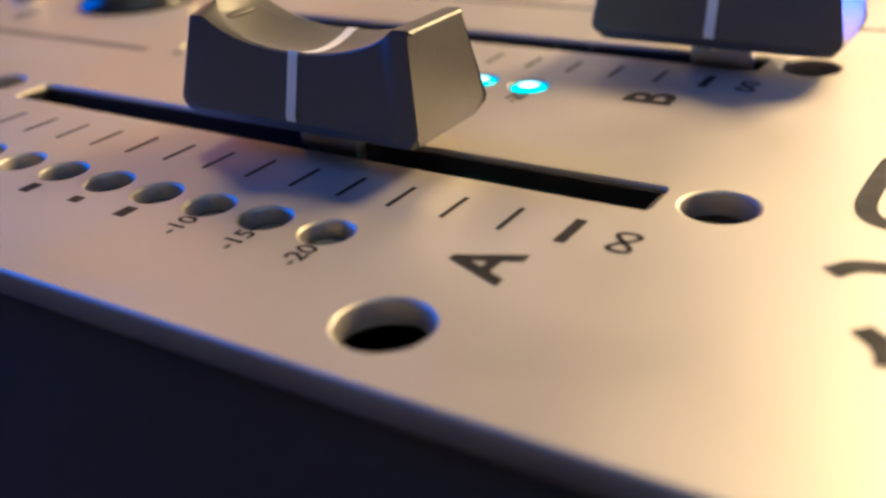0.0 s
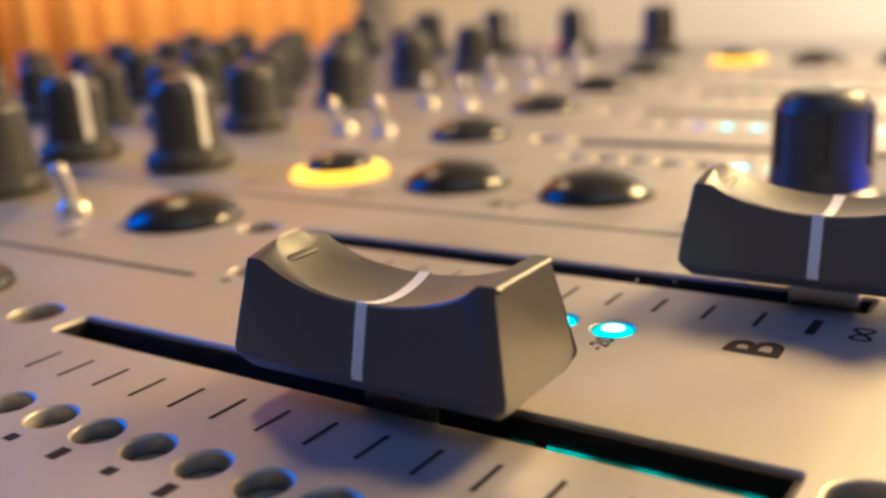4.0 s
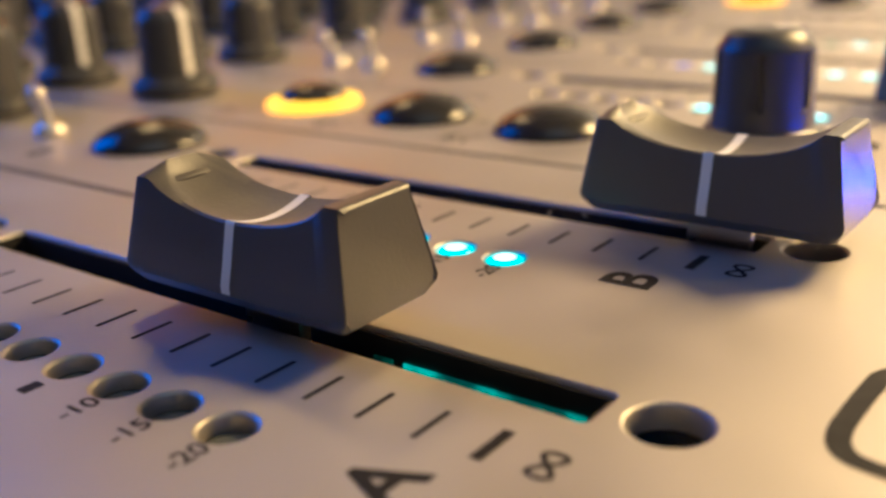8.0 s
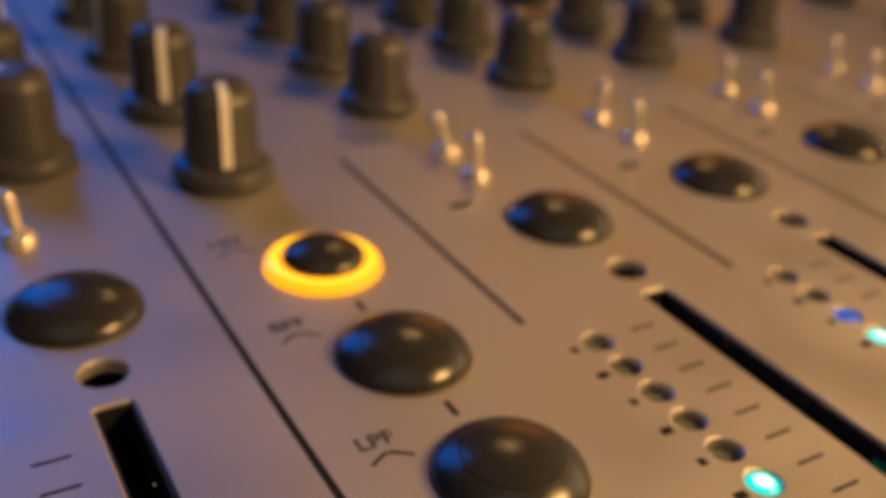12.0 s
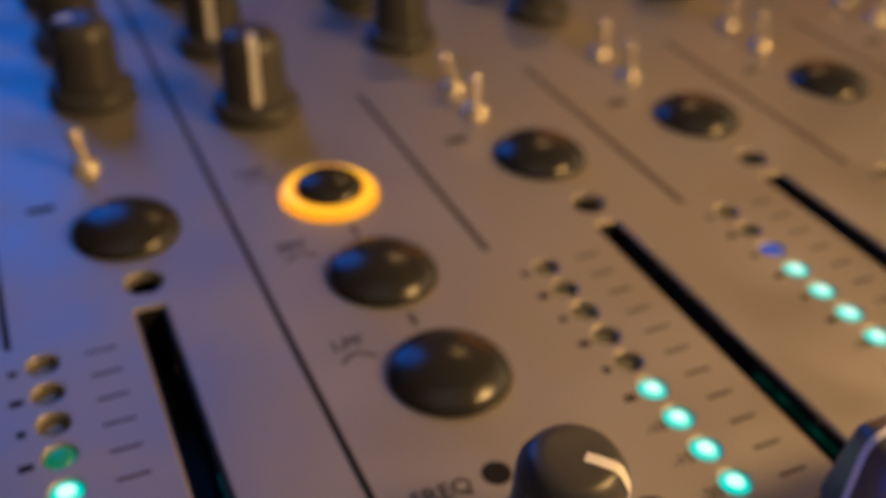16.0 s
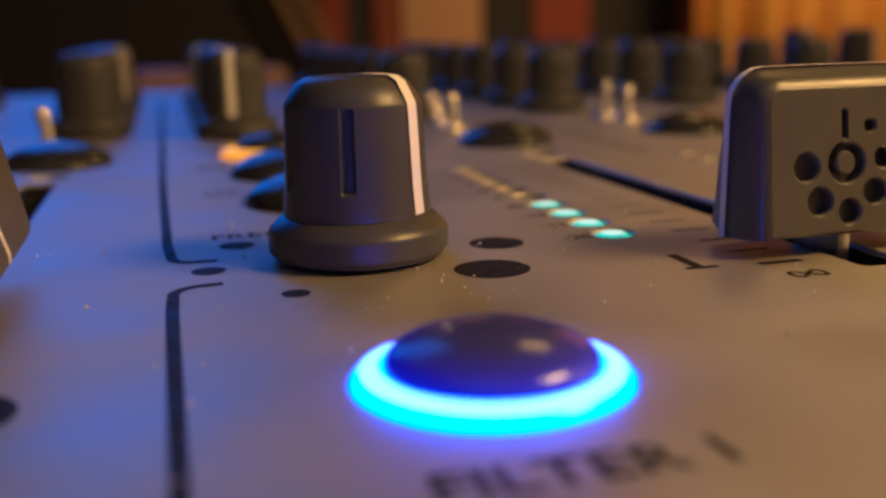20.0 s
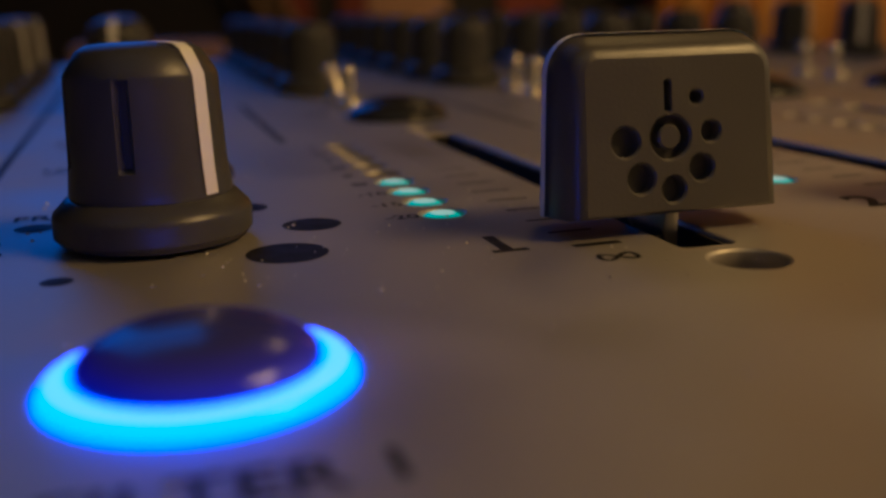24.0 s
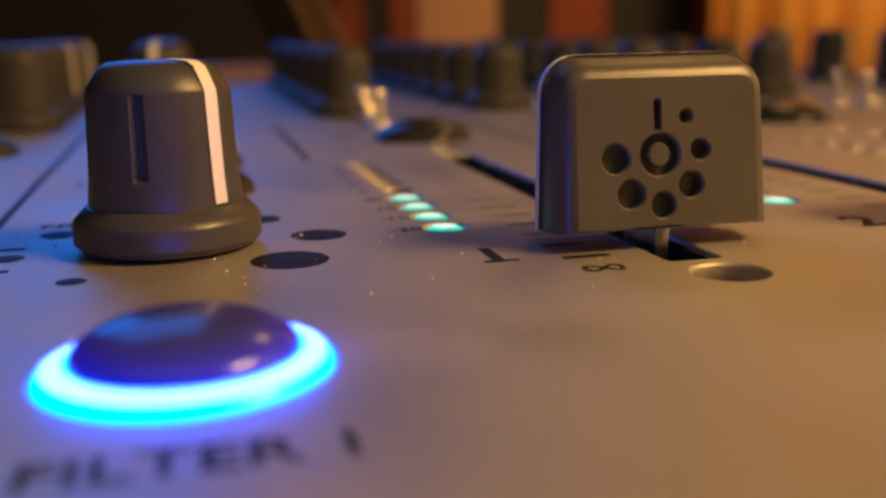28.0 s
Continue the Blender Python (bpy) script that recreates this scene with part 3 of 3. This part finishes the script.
# ---- knobs ----
def rotary_knob(at, turn, label, group, r=5.9, height=15.0, skirt=7.6, flutes=0, wide=0.62):
    ob = thing("rotary_knob", label, "knob", at, group, turn=turn)
    top = r - 0.75
    side = [(r + 0.1, 3.4), (r + 0.2, 3.9), (r + 0.18, 4.2), (r + 0.05, 5.6), (r, 5.9), (r - 0.03, 6.2), (r - 0.25, height - 2.6), (r - 0.27, height - 2.3), (r - 0.32, height - 2.1), (top, height - 1.4), (top - 0.55, height - 0.55), (top - 1.3, height - 0.12), (2.6, height), (0, height)]
    bm = lathe(side, 120 if flutes else 56)
    for v in bm.verts:
        a = math.degrees(math.atan2(v.co.x, -v.co.y)) % 360
        q = (a + 30) % 60 - 30
        if flutes and abs(q) < 4.6 and 30 < a < 330 and 6.1 < v.co.z < height - 2.5:
            v.co.x *= 1 - 0.55 / r
            v.co.y *= 1 - 0.55 / r
    grip = part("grip", bm, M_KNOB, ob)
    part("skirt", lathe([(r - 0.5, 0.35), (skirt - 0.5, 0.35), (skirt, 0.9), (skirt, 2.3), (skirt - 0.12, 2.65), (skirt - 0.45, 2.95), (r + 0.5, 3.6), (r + 0.1, 3.72), (r - 0.5, 3.72)], 56), M_KNOB, ob, "black flared skirt")
    # pointer line over the top edge and down the side, towards -y
    path = [(0.9, height + 0.03), (2.2, height + 0.03), (top - 1.2, height - 0.08), (top - 0.5, height - 0.5), (top + 0.05, height - 1.38), (r - 0.31, height - 2.1), (r - 0.25, height - 2.6), (r + 0.02, 6.0), (r + 0.18, 4.2), (r + 0.2, 3.95)]
    bm = bmesh.new()
    rows = []
    for k, (rad, z) in enumerate(path):
        lift = 0.06
        rows.append([bm.verts.new((s * wide, -(rad + lift), z + lift * (1 if k < 4 else 0))) for s in (-1, 0, 1)])
    for a, b in zip(rows, rows[1:]):
        for i in (0, 1):
            bm.faces.new((a[i], a[i + 1], b[i + 1], b[i]))
    part("pointer", bm, M_WHITE, grip, "white pointer line")
    return ob


rotary_knob((FX, FY, 0), 44, "black round filter knob with white pointer line", "filter knobs", r=5.75, height=14.7, skirt=7.3, flutes=5)
tall = rotary_knob((61.8, 118.5, 0), -10, "tall black round knob with white pointer line", "filter knobs", r=5.6, height=15.4, wide=0.72)
for k, a in ((1, -16), (2, -60), (3, -55)):
    copy_thing(tall, pose(61.8 * U, (118.5 + 30.0 * k) * U, 0, 0, 0, a))
eq = rotary_knob((97.4, 137.5, 0), 172, "black round tone knob with white pointer line", "tone knobs", r=5.4, height=13.8, skirt=7.2)
rng = random.Random(5)
for col, x in enumerate((97.4, 131.5, 166.0, 201.0)):
    for row in range(6):
        if col == 0 and row == 0:
            continue
        copy_thing(eq, pose(x * U, (138.0 + 3.0 * col + 24.0 * row) * U, 0, 0, 0, rng.uniform(145, 215)))
for col, x in enumerate((0.0, 35.8)):
    for row in range(5):
        copy_thing(tall, pose(x * U, (134.0 + 24.0 * row) * U, 0, 0, 0, (-105, -100, 62, -95, 50)[row] + 4 * col))
for row in range(5):
    copy_thing(tall, pose(255.0 * U, (110.0 + 30.0 * row) * U, 0, 0, 0, rng.choice((0, 30, -30))))


# ---- toggle switches ----
def toggle_switch(at, lean, slant=0.0):
    """lean: degrees away up the panel; slant: degrees to the right."""
    ob = thing("toggle_switch", "small chrome toggle switch on the faceplate", "switch", at, "toggle switches")
    part("nut", lathe([(0, 0.02), (2.3, 0.02), (2.3, 0.7), (2.1, 1.2), (1.7, 1.6), (1.2, 1.85), (0, 1.95)], 24), M_CHROME, ob)
    bm = lathe([(0.0, 1.0), (0.85, 1.0), (0.95, 3.0), (1.15, 5.4), (1.25, 5.9), (1.25, 6.4), (1.1, 6.85), (0.8, 7.15), (0.4, 7.35), (0, 7.4)], 24)
    turn = Matrix.Rotation(radians(slant), 3, "Y") @ Matrix.Rotation(radians(-lean), 3, "X")
    bmesh.ops.rotate(bm, verts=bm.verts, cent=(0, 0, 1.0), matrix=turn)
    part("lever", bm, M_CHROME, ob, "shiny tapered lever")
    return ob


toggle_switch((98.2, 103.8, 0), 18, 2)
toggle_switch((98.6, 114.0, 0), 20, -16)
for k, x in enumerate((132.9, 167.4, 202.8)):
    toggle_switch((x, 106.5 + 2.7 * k, 0), 20, 10 - 4 * k)
    toggle_switch((x + 0.3, 117.5 + 2.7 * k, 0), 17, 14 - 4 * k)
toggle_switch((30.9, 109.0, 0), 12, -8)
toggle_switch((-3.0, 108.0, 0), 12, -8)


# ---- fader caps ----
def scooped_cap(at, label):
    """A long cap lying along its slot, hollowed for the finger, with a white line over its middle."""
    ob = thing("fader_cap", label, "fader cap", at, "fader caps")
    n = 48
    bm = bmesh.new()

    def lip_z(s):
        # s from -1 to 1 along the cap; the far end stands a little higher
        bowl = max(0.0, 1 - (s / (0.9 if s > 0 else 0.84)) ** 2) ** 0.64
        return (11.5 - 3.0 * bowl if s > 0 else 11.0 - 2.5 * bowl) - max(0.0, abs(s) - 0.9) * 4.0 * (s > 0)

    def lip_x(s):
        # the hollow is an oval at its far end and square at the near one
        return 3.72 * math.sqrt(max(0.09, 1 - (abs(s) / 0.94) ** 3.4)) if s > 0 else 3.72

    def dish_z(s, u):
        deep = 0.75 * max(0.0, 1 - (s / (0.9 if s > 0 else 0.84)) ** 2) ** 0.4
        return lip_z(s) - deep * (1 - u * u)

    rows = []
    for i in range(n + 1):
        s = -1 if i == 0 else 1 if i == n else -0.9 + 1.8 * (i - 1) / (n - 2)
        z, y_top, y_low = lip_z(s), 10.9 * s, 12.1 * s
        shoulder = min(10.6, z - 0.12)
        right = [(lip_x(s), y_top, z), (3.78 + 0.16 * (10.6 - shoulder) / 2.2, y_top, shoulder), (5.05, y_low, 3.9), (5.05, y_low * 0.985, 3.2), (4.3, 11.0 * s, 2.2)]
        dish = [(u * lip_x(s), y_top, dish_z(s, u)) for u in (-0.75, -0.5, -0.25, 0.0, 0.25, 0.5, 0.75)]
        row = [(-x, y, zz) for x, y, zz in reversed(right)] + dish + right
        rows.append([bm.verts.new(co) for co in row])
    for a, b in zip(rows, rows[1:]):
        for i in range(len(a) - 1):
            bm.faces.new((a[i], a[i + 1], b[i + 1], b[i])).material_index = 1 if 4 <= i < len(a) - 5 and abs(a[0].co.y) < 9.9 and abs(b[0].co.y) < 9.9 else 0
        bm.faces.new((a[-1], a[0], b[0], b[-1]))
    bm.faces.new(rows[0])
    bm.faces.new(list(reversed(rows[-1])))
    bmesh.ops.recalc_face_normals(bm, faces=bm.faces)
    ends = [e for e in bm.edges if e.calc_face_angle(0) > radians(35) and min(abs(v.co.y) for v in e.verts) > 10.0]
    bmesh.ops.bevel(bm, geom=ends, offset=0.75, segments=4, affect="EDGES", profile=0.5, clamp_overlap=True)
    cap = part("cap", bm, [M_BLACK, M_GREY], ob, "black plastic cap, its hollow lighter grey", smooth=30)
    # pointer
    bm = bmesh.new()
    side = [(-5.05, 3.3), (-5.05, 3.9), (-4.64, 5.4), (-4.28, 6.9), (-3.96, 8.2), (-3.86, 8.44), (-3.72, 8.53)]
    across = [(x, dish_z(0, x / 3.72)) for x in (-2.79, -1.86, -0.93, 0.0, 0.93, 1.86, 2.79)]
    line = []
    for x, z in side + across + [(-x, z) for x, z in reversed(side)]:
        out = 0.08 if abs(x) > 3.5 else 0.0
        line.append([bm.verts.new((x + math.copysign(out, x), s, z + (0.07 if abs(x) < 3.9 else 0.0))) for s in (-0.48, 0.48)])
    for a, b in zip(line, line[1:]):
        bm.faces.new((a[0], a[1], b[1], b[0]))
    part("pointer", bm, M_WHITE, cap, "white pointer line", smooth=50)
    ridge = box(bmesh.new(), -1.75, 1.75, -0.36, 0.36, -0.5, 0.2, 0.18)
    bmesh.ops.rotate(ridge, verts=ridge.verts, matrix=Matrix.Rotation(radians(24), 3, "X"))
    part("grip_ridge", ridge, M_GREY, cap, at=(0, 8.75, dish_z(8.75 / 10.9, 0.0)))
    part("stem", box(bmesh.new(), SLOT_DX - 0.6, SLOT_DX + 0.6, -3.0, 3.0, -9, 4.0, 0.2), M_STEEL, ob, "flat steel stem in the slot")
    return ob


cap_a = scooped_cap((XA, 28.4, 0), "black scooped fader cap with white line, in its slot")
copy_thing(cap_a, pose(XB * U, 6.4 * U, 0))


def crested_cap(at, label):
    """A wide cap standing across its slot, with a white line along its crest and round dents in its front."""
    ob = thing("fader_cap", label, "fader cap", at, "fader caps")

    def outline(inset):
        pts = [(-9.1 + inset, 1.2 + inset * 0.4), (-8.95 + inset, 11.7)]
        r = 2.8 - inset
        pts += [(-6.15 + r * math.cos(radians(a)), 11.7 + r * math.sin(radians(a))) for a in (165, 150, 135, 120, 105, 90)]
        return pts + [(-x, z) for x, z in reversed(pts)]

    def depth(z):
        return 4.6 - 1.75 * (z - 1.2) / 13.2

    bm = bmesh.new()
    loops = []
    for side, inset, drop in ((-1, 1.8, 1.15), (-1, 1.8, 0.0), (-1, 1.35, 0.1), (-1, 0.95, 0.35), (-1, 0.68, 0.75), (-1, 0.5, 1.4), (-1, 0.0, 9.9), (1, 1.0, 1.8), (1, 1.2, 1.0), (1, 1.5, 0.45), (1, 1.9, 0.12), (1, 2.4, 0.0)):
        loops.append([bm.verts.new((x, side * max(0.0, depth(z) - drop), z)) for x, z in outline(inset)])
    n = len(loops[0])
    for a, b in zip(loops, loops[1:]):
        for k in range(n):
            bm.faces.new((a[k], a[(k + 1) % n], b[(k + 1) % n], b[k]))
    bm.faces.new(loops[0])
    bm.faces.new(loops[-1])
    cap = part("cap", bm, M_BLACK, ob, smooth=40)
    # the front with its round dents
    tilt = math.atan2(1.75, 13.2)
    dents = [circle(-3.55, 5.8, 1.1, 20), circle(-2.4, 3.1, 1.1, 20), circle(0.23, 2.17, 0.97, 20), circle(2.57, 3.63, 1.0, 20), circle(3.4, 6.25, 0.78, 18),
             circle(2.25, 8.8, 0.52, 16), circle(0.05, 6.0, 1.62, 24), round_rect(-0.33, 0.23, 7.85, 10.1, 0.26)]
    dents = [[(x - 0.75, z) for x, z in ring] for ring in dents]
    face = [(x, (z - 1.2) / math.cos(tilt)) for x, z in outline(1.63)]
    front = dented_plate("front_plate", face, dents, 1.1, 0.16, M_BLACK, cap, "black front with round dents")
    front.location = Vector((0, -depth(1.2), 1.2)) * U
    front.rotation_euler = (math.pi / 2 - tilt, 0, 0)
    boss = part("dent_boss", lathe([(0.92, -0.85), (0.92, 0.05), (0.78, 0.2), (0, 0.22)], 20), M_BLACK, cap)
    boss.location = front.matrix_basis @ Vector((-0.70 * U, 6.0 * U, -0.3 * U))
    boss.rotation_euler = front.rotation_euler
    bm = bmesh.new()
    line = [[bm.verts.new((x, s, z)) for s in (-0.42, 0.42)] for x, z in outline(-0.07)]
    for a, b in zip(line, line[1:]):
        bm.faces.new((a[0], a[1], b[1], b[0]))
    part("pointer", bm, M_WHITE, cap, "white pointer line", smooth=60)
    part("stem", box(bmesh.new(), SLOT_DX - 0.1, SLOT_DX + 1.1, -3.0, 3.0, -9, 3.0, 0.2), M_STEEL, ob, "flat steel stem in the slot")
    return ob


cap_1 = crested_cap((X1 - 0.55, 5.1, 0), "black wide fader cap with white line and dented front")
for x, y in ((X2 - 0.5, 3.5), (X3 - 0.5, 5.0), (X4 - 0.5, 4.0)):
    copy_thing(cap_1, pose(x * U, y * U, 0))


indicator = thing("indicator_light", "small red glowing indicator light on the faceplate", "indicator light", (274.8, 156.8, 0))
part("lens", lathe([(2.2, 0.02), (2.2, 0.8), (1.9, 1.3), (1.1, 1.7), (0, 1.85)], 24), M_REDLAMP, indicator)
part("collar", lathe([(2.25, 0.02), (2.9, 0.02), (2.9, 0.5), (2.7, 0.7), (2.25, 0.7)], 24), M_STEEL, indicator, "thin steel collar")

# ---- dust on the faceplate ----
rng = random.Random(11)
dust_bm = bmesh.new()
spots = [(81.9, 11.6), (82.8, 9.8), (79.5, 10.6), (86.0, 8.2)]
spots += [(rng.uniform(30, 135), rng.uniform(-40, 60)) for _ in range(260)] + [(rng.uniform(40, 110), rng.uniform(60, 120)) for _ in range(160)] + [(rng.gauss(80, 16), rng.gauss(10, 22)) for _ in range(200)]
for x, y in spots:
    r = 0.06 + 0.16 * rng.random() ** 3
    verts = [dust_bm.verts.new((x + r * math.cos(a) * rng.uniform(0.5, 1.2), y + r * math.sin(a) * rng.uniform(0.5, 1.2), 0.02)) for a in (0.3, 1.6, 2.9, 4.2, 5.4)]
    tip = dust_bm.verts.new((x, y, 0.05 + r * 0.9))
    for k in range(5):
        dust_bm.faces.new((verts[k], verts[(k + 1) % 5], tip))
tagged(finish("dust", dust_bm, M_DUST, smooth=0), "scattered pale dust specks on the faceplate", "dust", kind="stuff")
